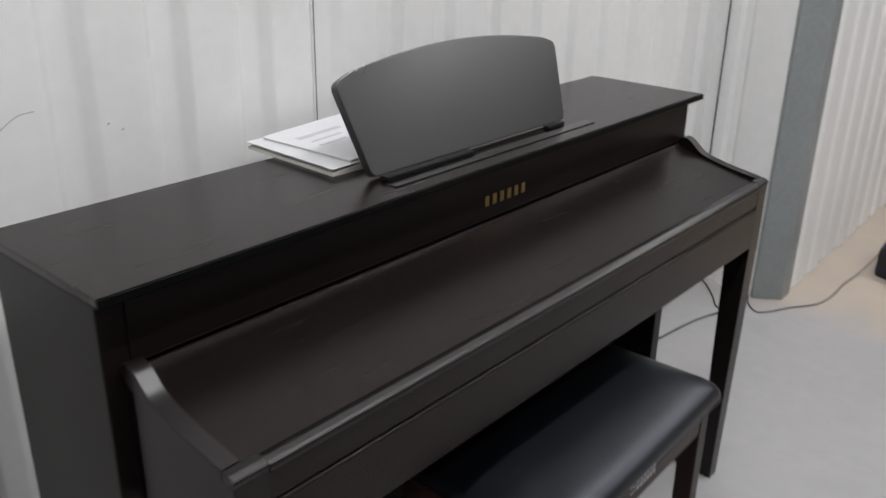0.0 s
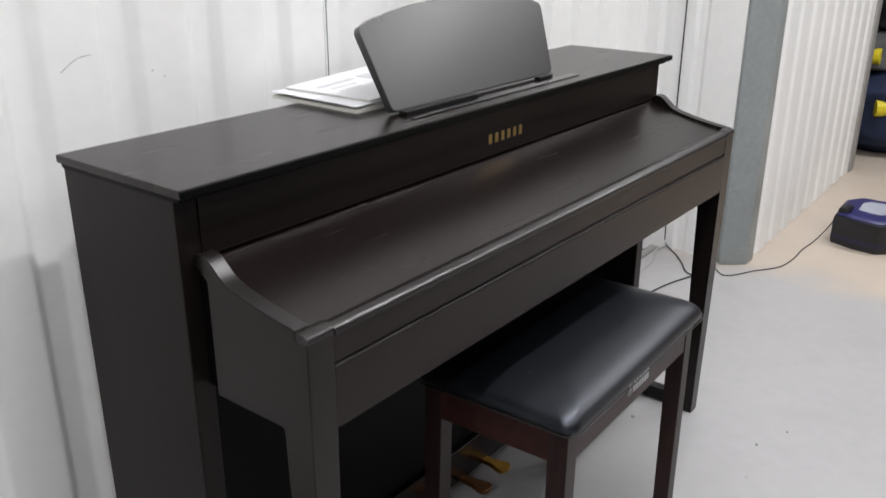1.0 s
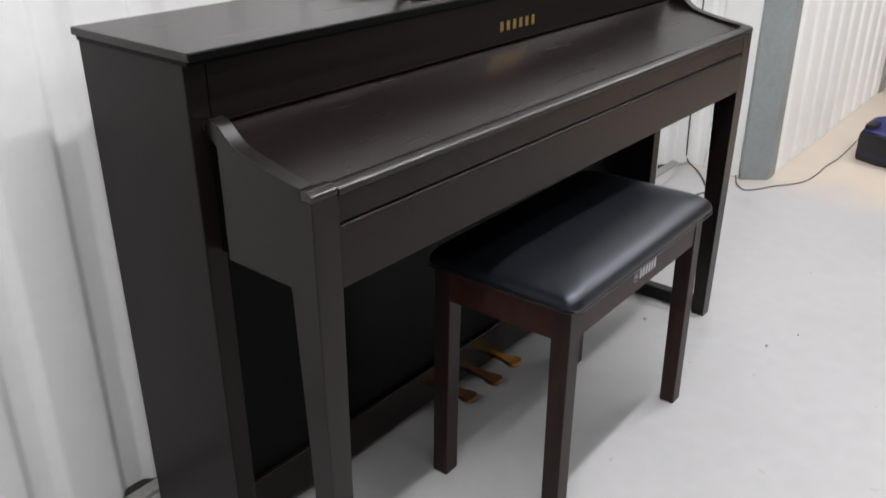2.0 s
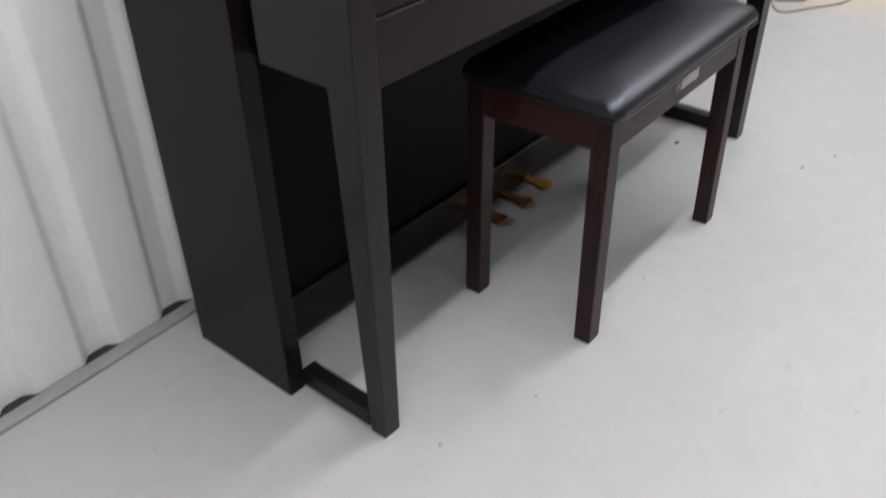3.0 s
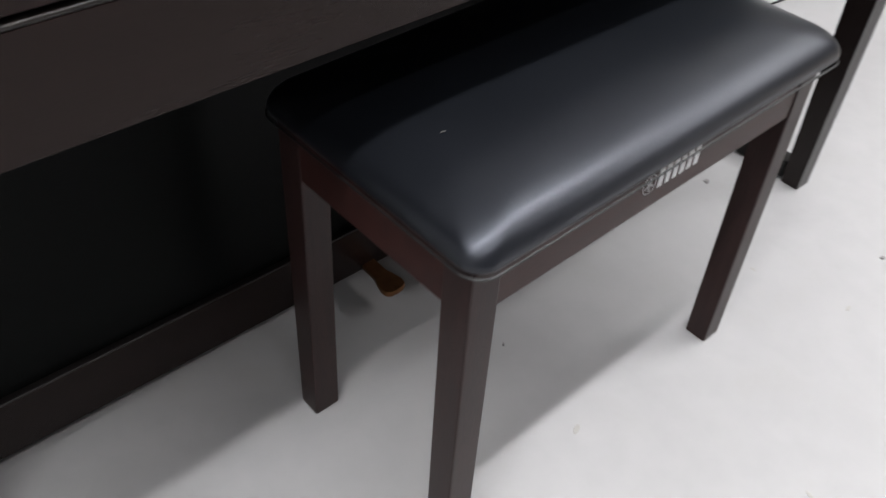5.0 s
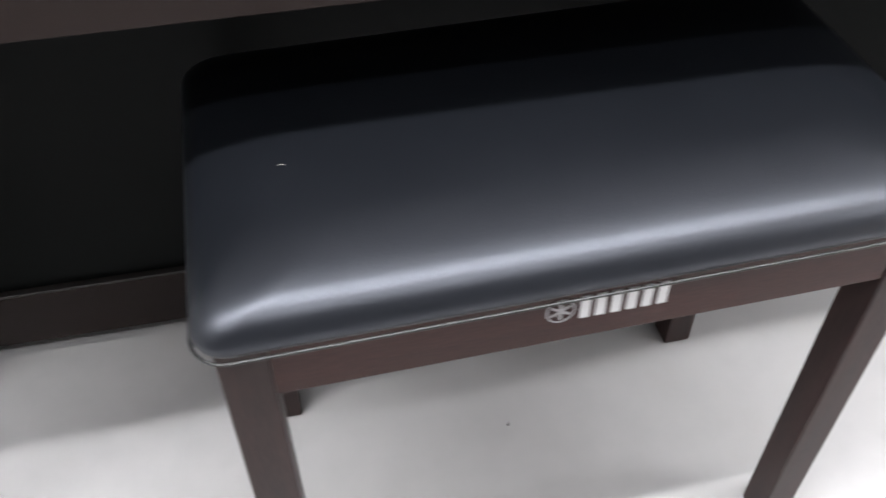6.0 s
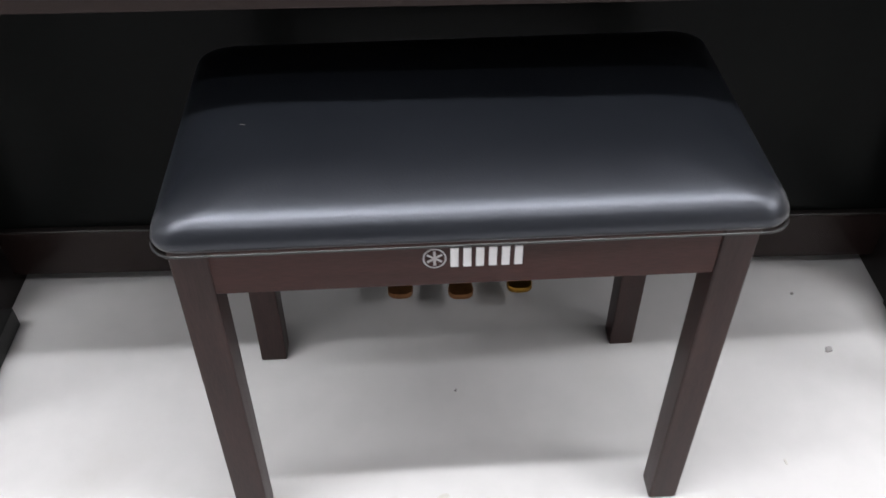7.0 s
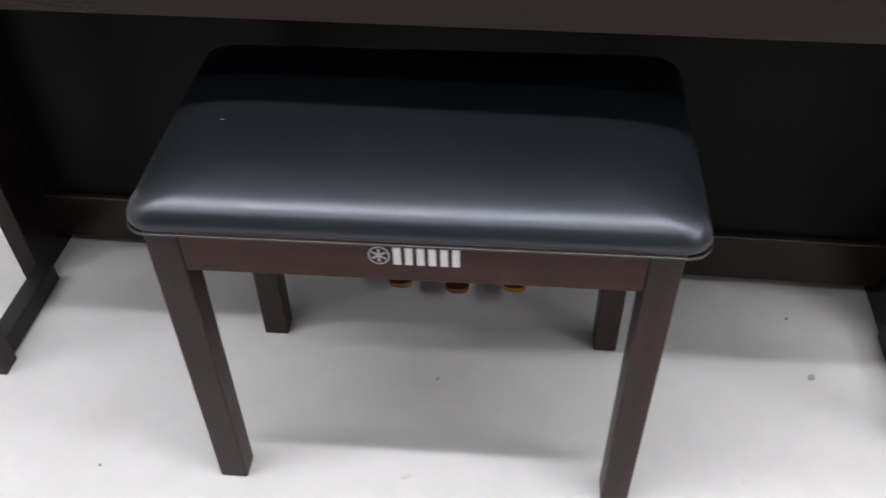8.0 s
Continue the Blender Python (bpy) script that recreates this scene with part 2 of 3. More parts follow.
def tube(points, radius, sides=8, closed=False, steps=8):
    """A round cord through points, smoothed."""
    pts = [Vector(p) for p in points]
    fine = []
    n = len(pts)
    for i in range(n if closed else n - 1):
        p0, p1, p2, p3 = (pts[(i + k - 1) % n] if closed else pts[min(max(i + k - 1, 0), n - 1)] for k in range(4))
        for s in range(steps):
            u = s / steps
            fine.append(0.5 * (2 * p1 + (p2 - p0) * u + (2 * p0 - 5 * p1 + 4 * p2 - p3) * u * u + (3 * p1 - p0 - 3 * p2 + p3) * u ** 3))
    if not closed:
        fine.append(pts[-1])
    bm = bmesh.new()
    rings = []
    count = len(fine)
    for i, p in enumerate(fine):
        ahead = (fine[(i + 1) % count] if closed else fine[min(i + 1, count - 1)]) - (fine[i - 1] if closed or i else fine[0])
        ahead.normalize()
        side = ahead.cross(Vector((0, 0, 1)))
        side = side.normalized() if side.length > 1e-3 else Vector((1, 0, 0))
        up = side.cross(ahead)
        rings.append([bm.verts.new(p + radius * (math.cos(a) * side + math.sin(a) * up)) for a in (2 * math.pi * k / sides for k in range(sides))])
    for i in range(count if closed else count - 1):
        a, b = rings[i], rings[(i + 1) % count]
        for k in range(sides):
            bm.faces.new((a[k], a[(k + 1) % sides], b[(k + 1) % sides], b[k]))
    if not closed:
        bm.faces.new(rings[0][::-1])
        bm.faces.new(rings[-1])
    return bm


def rounded_ring(cx, cy, half_x, half_y, radius, steps=7):
    radius = max(radius, 0.002)
    out = []
    for sx, sy, start in ((1, 1, 0), (-1, 1, 90), (-1, -1, 180), (1, -1, 270)):
        for k in range(steps + 1):
            a = radians(start + 90 * k / steps)
            out.append((cx + sx * (half_x - radius) + radius * math.cos(a), cy + sy * (half_y - radius) + radius * math.sin(a)))
    return out


def lofted(rings):
    """A skin over rings of equal count, closed at both ends."""
    bm = bmesh.new()
    made = [[bm.verts.new(p) for p in ring] for ring in rings]
    for a, b in zip(made, made[1:]):
        for i in range(len(a)):
            j = (i + 1) % len(a)
            bm.faces.new((a[i], a[j], b[j], b[i]))
    bm.faces.new(made[0][::-1])
    bm.faces.new(made[-1])
    return bm


# ---- the unit: floor, walls, ceiling ----
PITCH, FLAT, SLOPE, DEEP, THICK = 0.172, 0.096, 0.019, 0.020, 0.004


def sheet(start, count, deep=DEEP):
    """Ribbed wall sheet along x: flats at y = 0, grooves behind. Outline of its plan."""
    front = []
    groove = PITCH - FLAT
    for k in range(count):
        x = start + k * PITCH
        corners = [(0.0, 0.0), (SLOPE, deep), (groove - SLOPE, deep), (groove, 0.0)]
        run = 0.006
        for n, (cx, cy) in enumerate(corners):
            before = corners[n - 1] if n else (cx - 0.05, cy)
            after = corners[n + 1] if n < 3 else (cx + 0.05, cy)
            a, b = Vector(before) - Vector((cx, cy)), Vector(after) - Vector((cx, cy))
            p, q = Vector((cx, cy)) + a.normalized() * run, Vector((cx, cy)) + b.normalized() * run
            for u in (0.0, 0.33, 0.67, 1.0):
                m = (1 - u) ** 2 * p + 2 * u * (1 - u) * Vector((cx, cy)) + u * u * q
                front.append((x + m.x, m.y))
    front.append((start + count * PITCH, 0.0))
    back = [(x, y + THICK) for x, y in reversed(front)]
    return front + back


WALL_TURN = 1.8
TOP = 2.6


def ribbed_wall(name, spans, at, rz, z0, z1, label, deep=DEEP, soft=30):
    first = None
    for k, (start, count) in enumerate(spans):
        bm = prism(sheet(start, count, deep), z0, z1, "z")
        if first is None:
            first = structure(name, bm, wall_white, label, "wall", soft)
            first.matrix_world = pose(*at, 0, 0, rz)
        else:
            ob = part("wall_sheet", bm, wall_white, first, at=(0, -0.002 if k % 2 else 0, 0), angle=soft)
    return first


structure("floor", box(-1.6, 2.5, -2.4, 0.9, -0.1, 0.0, 0), floor_paint, "pale grey painted concrete floor with scuffs", "floor")
structure("floor_corridor", box(2.5, 7.0, -2.6, 3.0, -0.1, 0.0, 0), floor_paint, "bare beige concrete corridor floor", "floor")
ribbed_wall("wall_back", [(0.160 - 9 * PITCH, 12), (0.160 + 3 * PITCH, 11)], (0, 0.580, 0), WALL_TURN, 0.006, TOP, "white ribbed steel wall sheets behind the piano")
part("joint_bead", box(0.6750, 0.6765, -0.004, -0.0021, 0.03, TOP, 0), column_grey, bpy.data.objects["wall_back"])
track = structure("trim_floor_track", prism([(0.0, 0.0), (0.0, 0.007), (0.002, 0.009), (0.028, 0.010), (0.030, 0.009), (0.030, 0.003), (0.11, 0.003), (0.11, 0.0)], -1.5, 2.52, "x"), track_grey, "grey steel channel along the wall foot", "floor track")
# dark strip painted as the shaded slots under the wall grooves
part("channel_shade", box(-1.49, 2.51, 0.0302, 0.105, 0.0031, 0.005, 0), channel_shade, track, "dark strip in the channel standing in for its shade")
track.matrix_world = pose(0, 0.546, 0, 0, 0, WALL_TURN)
# unseen closing wall, its paleness set by the bounce light wanted
structure("wall_left", box(-1.7, -1.6, -2.4, 0.9, 0, TOP, 0), plain_white, "unseen off-white wall added to close the unit and bounce light", "wall")
# unseen wall, dark so that the seat's side reflects little light
structure("wall_front", box(-1.6, 2.5, -2.5, -2.4, 0, TOP, 0), plain_dark, "unseen dark grey wall opposite the piano, added to darken reflections", "wall")
structure("ceiling", box(-1.7, 7.0, -2.7, 3.0, TOP, TOP + 0.1, 0), ceiling_mat, "plain off-white ceiling", "ceiling")
# return of the wall at the unit's mouth
structure("wall_return", prism([(2.548, 0.70), (2.548, 0.575), (2.560, 0.560), (2.560, 0.535), (2.548, 0.52), (2.520, 0.376), (2.60, 0.376), (2.60, 0.70)], 0.0, TOP, "z"), wall_white, "white steel return panel with one rib", "wall", 20)
structure("column", prism([(2.505, 0.360), (2.565, 0.277), (2.640, 0.277), (2.640, 0.375), (2.520, 0.375)], 0.0, TOP, "z", 0.003), column_grey, "grey painted steel column at the unit opening", "column")
ribbed_wall("wall_corridor", [(0.0, 9)], (2.640, 0.281, 0), 1.4, 0.002, TOP, "white ribbed steel wall along the corridor", 0.010)
structure("door_jamb", box(4.19, 4.27, 0.31, 0.40, 0, TOP, 0.004), track_grey, "grey steel jamb at the end of the corridor wall", "door jamb")
structure("wall_corridor_end", box(6.9, 7.0, -2.6, 3.0, 0, TOP, 0), dark_inside, "dark wall far down the corridor", "wall")
structure("wall_corridor_front", box(2.5, 7.0, -2.7, -2.6, 0, TOP, 0), plain_white, "plain off-white corridor wall", "wall")
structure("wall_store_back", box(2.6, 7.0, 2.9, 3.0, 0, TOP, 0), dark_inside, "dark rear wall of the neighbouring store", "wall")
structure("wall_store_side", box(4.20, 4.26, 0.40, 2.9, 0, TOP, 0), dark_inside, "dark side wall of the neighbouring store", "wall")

# ---- the piano ----
W = 1.461
piano = thing("digital_piano", "dark rosewood digital piano, key cover closed, against ribbed white wall", "piano", (W / 2, 0.24, 0))
BASE = (-W / 2, -0.24, 0)


def eased(bm, x, width):
    """Rounds the edges that lie in the plane of that x."""
    edges = [e for e in bm.edges if all(abs(v.co.x - x) < 1e-5 for v in e.verts)]
    bmesh.ops.bevel(bm, geom=edges, offset=width, segments=3, profile=0.5, affect="EDGES", clamp_overlap=True)
    return bm


def lean(bm, top_range, foot_range, z_top=0.63):
    """Draws the legs of a board in and over towards the foot."""
    for v in bm.verts:
        if v.co.z < z_top:
            u = 1 - v.co.z / z_top
            f = (v.co.x - top_range[0]) / (top_range[1] - top_range[0])
            v.co.x = (1 - u) * v.co.x + u * (foot_range[0] + f * (foot_range[1] - foot_range[0]))
    return bm


def skin(points, thick):
    """Outline of a strip of that thickness lying on a run of points in (y, z), points given from back to front."""
    out = []
    for k, p in enumerate(points):
        a, b = Vector(points[max(k - 1, 0)]), Vector(points[min(k + 1, len(points) - 1)])
        along = (b - a).normalized()
        out.append((p[0] + along.y * thick, p[1] - along.x * thick))
    return list(points) + out[::-1]


def piano_part(name, bm, mat, label="", parent=None, angle=32):
    return part(name, bm, mat, parent or piano, label, None if parent else BASE, angle)


def mirrored(x0, x1):
    return W - x1, W - x0


LID_Z = 0.937
lid = piano_part("lid", box(0.0, W, 0.188, 0.475, LID_Z - 0.012, LID_Z, 0.0015), piano_top)
part("lid_edge", box(0.0004, W - 0.0004, 0.1845, 0.1879, LID_Z - 0.0125, LID_Z - 0.0006, 0.0016, 3), back_black, lid, "black front edge of the lid")
part("lid_rebate", box(0.006, W - 0.006, 0.200, 0.473, LID_Z - 0.020, LID_Z - 0.0122, 0), back_black, lid)
for side in (0, 1):
    span = ((0.026, 0.0718), (0.0405, 0.0762)) if not side else (mirrored(0.026, 0.0718), (1.4095, 1.4460))
    x0, x1 = (0.008, 0.044) if not side else mirrored(0.008, 0.044)
    piano_part("side_panel", box(x0, x1, 0.214, 0.474, 0.0, LID_Z - 0.020, 0.003), piano_side)
    # black filler painted as the shaded gap between side panel and arm
    x0, x1 = (0.036, 0.05) if not side else mirrored(0.036, 0.05)
    piano_part("cheek_filler", box(x0, x1, 0.1865, 0.2135, 0.640, 0.803, 0), back_black)
    # arm and front leg in one board: hollow-curved top, tapering leg
    x0, x1 = (0.026, 0.0495) if not side else mirrored(0.026, 0.0495)
    top = [(0.186, 0.806), (0.197, 0.815), (0.207, 0.824), (0.2095, 0.832), (0.205, 0.839), (0.196, 0.8422), (0.186, 0.8408), (0.177, 0.8352), (0.168, 0.8272), (0.159, 0.8195), (0.149, 0.8130), (0.133, 0.8070), (0.105, 0.8000), (0.075, 0.7938), (0.045, 0.7888), (0.0197, 0.7850), (0.0197, 0.7710), (0.0, 0.7710)]
    outline = [(0.186, 0.636)] + top + [(0.0, 0.630), (0.013, 0.0), (0.046, 0.0), (0.0525, 0.630), (0.0545, 0.636)]
    arm = piano_part("arm", lean(eased(prism(outline, x0, x1, "x"), x1 if side else x0, 0.0020), *span), piano_satin, "curved arm running down into the tapered front leg", None, 30)
    # thin added skin that brings out the curl's highlight, no separate cap
    part("arm_cap", prism(skin(top[2:-2], 0.0012), x0 + 0.0004, x1 - 0.0004, "x"), piano_curl, arm, "glossier skin added on the curled arm for its highlight", None, 60)
    x0, x1 = (0.0496, 0.0718) if not side else mirrored(0.0496, 0.0718)
    leg = [(0.186, 0.636), (0.186, 0.766), (0.0197, 0.766), (0.0197, 0.7710), (0.0, 0.7710), (0.0, 0.630), (0.013, 0.0), (0.046, 0.0), (0.0525, 0.630), (0.0545, 0.636)]
    piano_part("leg_board", lean(prism(leg, x0, x1, "x"), *span), piano_satin, "", None, 30)
    x0, x1 = (0.0262, 0.0717) if not side else mirrored(0.0262, 0.0717)
    rim = [(0.0195, 0.7848), (0.012, 0.7846), (0.008, 0.7836), (0.002, 0.7806), (-0.0005, 0.7785), (-0.0012, 0.7760), (-0.0004, 0.7712), (0.0195, 0.7712)]
    piano_part("arm_edge", prism(rim, x0, x1, "x", 0.0004), piano_lip, "", None, 45)
    x0, x1 = (0.042, 0.072) if not side else (1.410, 1.441)
    piano_part("foot_bar", box(x0, x1, 0.050, 0.216, 0.006, 0.042, 0.002), trim_black)
front = piano_part("front_panel", box(0.044, W - 0.044, 0.2125, 0.226, 0.832, LID_Z - 0.020, 0.001), piano_wood)
part("panel_edge", box(0.046, W - 0.046, 0.2105, 0.2124, 0.8305, 0.8325, 0), piano_wood, front)
# sliding key cover: a hollow sweep falling to the front edge
sweep = [(0.211, 0.8262), (0.190, 0.8193), (0.165, 0.8112), (0.135, 0.803), (0.100, 0.7945), (0.060, 0.786), (0.020, 0.7785)]
cover = piano_part("key_cover", prism(sweep + [(0.020, 0.768), (0.211, 0.815)], 0.0502, W - 0.0502, "x"), piano_top, "closed dark sliding key cover", None, 40)
lip = [(0.0195, 0.7815), (0.013, 0.7830), (0.009, 0.7832), (0.002, 0.7800), (-0.0015, 0.7775), (-0.003, 0.7740), (-0.003, 0.7700), (0.0005, 0.7680), (0.0195, 0.7680)]
part("front_lip", prism(lip, 0.0724, W - 0.0724, "x", 0.0004), piano_lip, cover, "", None, 45)
part("lip_face", box(0.0724, W - 0.0724, 0.0005, 0.0195, 0.7300, 0.7679, 0.0006), piano_lip_satin, cover)
slip = piano_part("key_slip", box(0.0722, W - 0.0722, 0.0, 0.02, 0.634, 0.7210, 0.0006), piano_lip_satin)
part("slip_edge", box(0.0722, W - 0.0722, 0.0, 0.02, 0.7211, 0.7253, 0.0017, 3), piano_lip, slip)
piano_part("key_bed", box(0.0725, W - 0.0725, 0.0205, 0.30, 0.638, 0.7679, 0.001), trim_black)
piano_part("back_panel", box(0.044, W - 0.044, 0.308, 0.320, 0.060, 0.645, 0.001), back_black)
rail = piano_part("kick_rail", box(0.044, W - 0.044, 0.297, 0.3075, 0.034, 0.1185, 0.0006), piano_lip_satin)
# added strip that gives the rail's top edge its highlight line
part("rail_edge", box(0.044, W - 0.044, 0.2966, 0.3076, 0.1187, 0.1225, 0.0016, 3), piano_lip, rail, "glossier strip added on the rail top for its highlight")
piano_part("rear_board", box(0.044, W - 0.044, 0.455, 0.470, 0.03, LID_Z - 0.021, 0.001), back_black)


def badge_bar(parent, x0, x1, z0, z1, y, mat, fill=0.8, at=BASE):
    """Six plain upright blocks in a row."""
    step = (x1 - x0) / 6
    for k in range(6):
        c, half = x0 + (k + 0.5) * step, fill * step / 2
        part("badge_block", prism([(c - half, z0), (c + half, z0), (c + half, z1), (c - half, z1)], y - 0.0008, y + 0.0006, "y"), mat, parent, "", at)


badge_bar(piano, 0.702, 0.826, 0.854, 0.872, 0.2122, gold, 0.50)
# pedals
for k, x in enumerate((0.6585, 0.7515, 0.8430)):
    shape = [(-0.009, 0.13), (-0.010, 0.045), (-0.014, 0.030), (-0.0165, 0.016), (-0.015, 0.006), (-0.009, 0.001), (0, 0.0), (0.009, 0.001), (0.015, 0.006), (0.0165, 0.016), (0.014, 0.030), (0.010, 0.045), (0.009, 0.13)]
    bm = prism([(x + a * 1.22, (0.222, 0.218, 0.229)[k] + b) for a, b in shape], 0.033, 0.044, "z", 0.003)
    # left and middle pedals take the shaded brass colour
    piano_part("pedal", bm, brass if k == 2 else brass_shaded, "polished brass pedal" if k == 2 else "brass pedal, brown colour standing in for shade and dark reflections")
piano_part("pedal_box", box(0.60, 0.91, 0.345, 0.42, 0.004, 0.059, 0.002), trim_black)

# music desk on the lid
def rounded(points, radius, least=35):
    """Rounds the corners of an outline that turn by more than the least angle."""
    out = []
    for k, p in enumerate(points):
        p, a, b = Vector(p), Vector(points[k - 1]), Vector(points[(k + 1) % len(points)])
        if math.degrees((p - a).angle(b - p)) < least:
            out.append(tuple(p))
            continue
        r = min(radius, 0.9 * (a - p).length, 0.9 * (b - p).length)
        q, w = p + (a - p).normalized() * r, p + (b - p).normalized() * r
        out += [tuple((1 - u) ** 2 * q + 2 * u * (1 - u) * p + u * u * w) for u in (0.0, 0.25, 0.5, 0.75, 1.0)]
    return out


outline = [(0.492, 0.0), (1.014, 0.0)]
arch = 16
for k in range(arch + 1):
    u = k / arch
    outline.append((1.049 - u * 0.578, 0.156 + 0.030 * (1 - (2 * u - 1) ** 2) - (0.006 if k in (0, arch) else 0)))
bm = prism(rounded(outline, 0.013), 0.0, 0.015, "y", 0.0035)
bmesh.ops.transform(bm, matrix=pose(0, 0.262, LID_Z + 0.007, -23, 0, 0), verts=bm.verts)
music_desk = piano_part("music_desk", bm, desk_black, "satin charcoal music desk with arched top")
part("page_ledge", box(0.505, 0.715, 0.243, 0.2615, LID_Z + 0.0005, LID_Z + 0.0085, 0.002), trim_black, music_desk, "black page ledge")
part("page_clip", box(0.938, 0.992, 0.2465, 0.2610, LID_Z + 0.0005, LID_Z + 0.0085, 0.003), trim_black, music_desk, "black page clip")
part("hinge_strip", box(0.498, 1.055, 0.219, 0.241, LID_Z + 0.0002, LID_Z + 0.0022, 0.0008), trim_gloss, music_desk)

# ---- the bench ----
BW, BD = 0.5490, 0.2945
bench = thing("piano_bench", "dark walnut piano bench with black padded vinyl seat", "bench", (0.7345, 0.030, 0), 1.6)
LEG = 0.0345


def tapered(foot, head, cy, foot_width, head_width, sy):
    """A square leg standing a little splayed, from foot to head."""
    bm = bmesh.new()
    bmesh.ops.create_cube(bm, size=1.0)
    for v in bm.verts:
        high = v.co.z > 0
        width, cx = (head_width, head) if high else (foot_width, foot)
        v.co = (cx + v.co.x * width, cy + v.co.y * (LEG + (0.004 if high else 0.0)) - (sy * 0.002 if high else 0), 0.465 if high else 0.0)
    return bevelled(bm, 0.003)


for foot, head, foot_width, head_width in ((-0.2603, -0.2525, 0.0380, 0.0365), (0.2580, 0.2590, 0.0355, 0.0350)):
    for sy in (-1, 1):
        part("leg", tapered(foot, head, sy * (BD - LEG) / 2, foot_width, head_width, sy), bench_leg_wood, bench)
for sy in (-1, 1):
    y = sy * (BD / 2 - 0.012)
    part("apron", box(-BW / 2 + LEG - 0.002, BW / 2 - LEG + 0.002, y - 0.010, y + 0.010, 0.404, 0.4645, 0.0015), bench_wood, bench)
for sx in (-1, 1):
    x = sx * (BW / 2 - 0.014)
    part("apron", box(x - 0.010, x + 0.010, -BD / 2 + LEG - 0.002, BD / 2 - LEG + 0.002, 0.404, 0.4645, 0.0015), bench_wood, bench)
SX, SY = 0.2900, 0.163
profile = [(0.012, 0.4652), (0.004, 0.4715), (0.001, 0.475), (0.0, 0.4795), (0.001, 0.4851), (0.0035, 0.4910), (0.0075, 0.4966), (0.0142, 0.5016), (0.024, 0.5060), (0.038, 0.5100), (0.057, 0.5136), (0.082, 0.5164), (0.110, 0.5181), (0.14, 0.519)]
seat = part("seat", lofted([[(x, y, z) for x, y in rounded_ring(0.0082, 0, SX - i * (1 - 1.8 * i), SY - i, min(0.025 + i * 0.5, SY - i - 0.002), 9)] for i, z in profile]), leather, bench, "black padded vinyl seat", angle=80)
ring = rounded_ring(0.0082, 0, SX + 0.0008, SY + 0.0008, 0.026, 9)
part("piping", tube([(x, y, 0.471) for x, y in ring], 0.0013, 8, True, 1), piping_mat, seat, "grey vinyl piping")
badge_bar(bench, -0.0150, 0.0570, 0.428, 0.4515, -BD / 2 + 0.0018, silver, 0.62, (0, 0, 0))
bm = bmesh.new()
outer = [(-0.0276 + 0.0112 * math.cos(a), 0.4397 + 0.0125 * math.sin(a)) for a in (2 * math.pi * k / 28 for k in range(28))]
inner = [(-0.0276 + 0.0096 * math.cos(a), 0.4397 + 0.0108 * math.sin(a)) for a in (2 * math.pi * k / 28 for k in range(28))]
y = -BD / 2 + 0.0012
vo, vi = [bm.verts.new((p[0], y, p[1])) for p in outer], [bm.verts.new((p[0], y, p[1])) for p in inner]
for k in range(28):
    bm.faces.new((vo[k], vo[(k + 1) % 28], vi[(k + 1) % 28], vi[k]))
for a in (30, 90, 150):
    dx, dz = math.cos(radians(a)), math.sin(radians(a))
    q = [(-0.0276 + s * 0.0082 * dx + w * 0.0013 * dz, y, 0.4397 + s * 0.0092 * dz - w * 0.0013 * dx) for s, w in ((-1, -1), (1, -1), (1, 1), (-1, 1))]
    bm.faces.new([bm.verts.new(p) for p in q])
bmesh.ops.solidify(bm, geom=bm.faces[:], thickness=0.0012)
part("emblem", bm, silver, bench)


# ---- papers on the lid ----
def booklet(name, label, x, y, z, w, d, thick, rz, cover_mat, block_mat, curl=0.0, lift=0.0):
    """A soft stack of pages that thins and curls towards one end, under a cover leaf that stands off a little there."""
    ob = thing(name, label, "booklet", (x, y, z), rz, "papers on the piano lid")

    def height(u, extra):
        return thick * (1 - curl * (1 - u) ** 2) + extra * (1 - u) ** 3

    steps = [k / 14 for k in range(15)]
    crown = [(-w / 2 + u * w, height(u, 0.0) - 0.0009) for u in steps]
    part("page_block", prism([(-w / 2, 0.0), (w / 2, 0.0)] + crown[::-1], -d / 2 + 0.001, d / 2 - 0.001, "y"), block_mat, ob, "", None, 40)
    over = [(-w / 2 - 0.002 + u * (w + 0.003), height(u, lift)) for u in steps]
    under = [(px, pz - 0.0007) for px, pz in over]
    part("cover", prism(under + over[::-1], -d / 2, d / 2, "y"), cover_mat, ob, "", None, 40)
    return ob


booklet("booklet", "thick grey-edged manual with curling pages lying on the piano lid", 0.618, 0.432, LID_Z, 0.295, 0.222, 0.017, -1.5, paper, paper_edge, 0.62, 0.006)
top_booklet = booklet("booklet", "glossy white printed booklet on top of another", 0.640, 0.440, LID_Z + 0.0172, 0.27, 0.21, 0.005, 2.5, paper, paper_edge)
top_booklet.rotation_euler.y = radians(-2.0)
for k, (x, y, w, d) in enumerate(((-0.06, 0.045, 0.10, 0.012), (-0.07, 0.015, 0.07, 0.006), (-0.08, -0.01, 0.06, 0.006), (0.04, 0.03, 0.06, 0.05))):
    one = box(x - w / 2, x + w / 2, y - d / 2, y + d / 2, 0.0052, 0.0056, 0)
    part("printed_bar", one, faint_print, top_booklet)

# ---- cables ----
def cable(name, label, points, radius, mat):
    return tagged(new(name, finish(name, tube(points, radius, 8), mat, 80)), label, "cable")


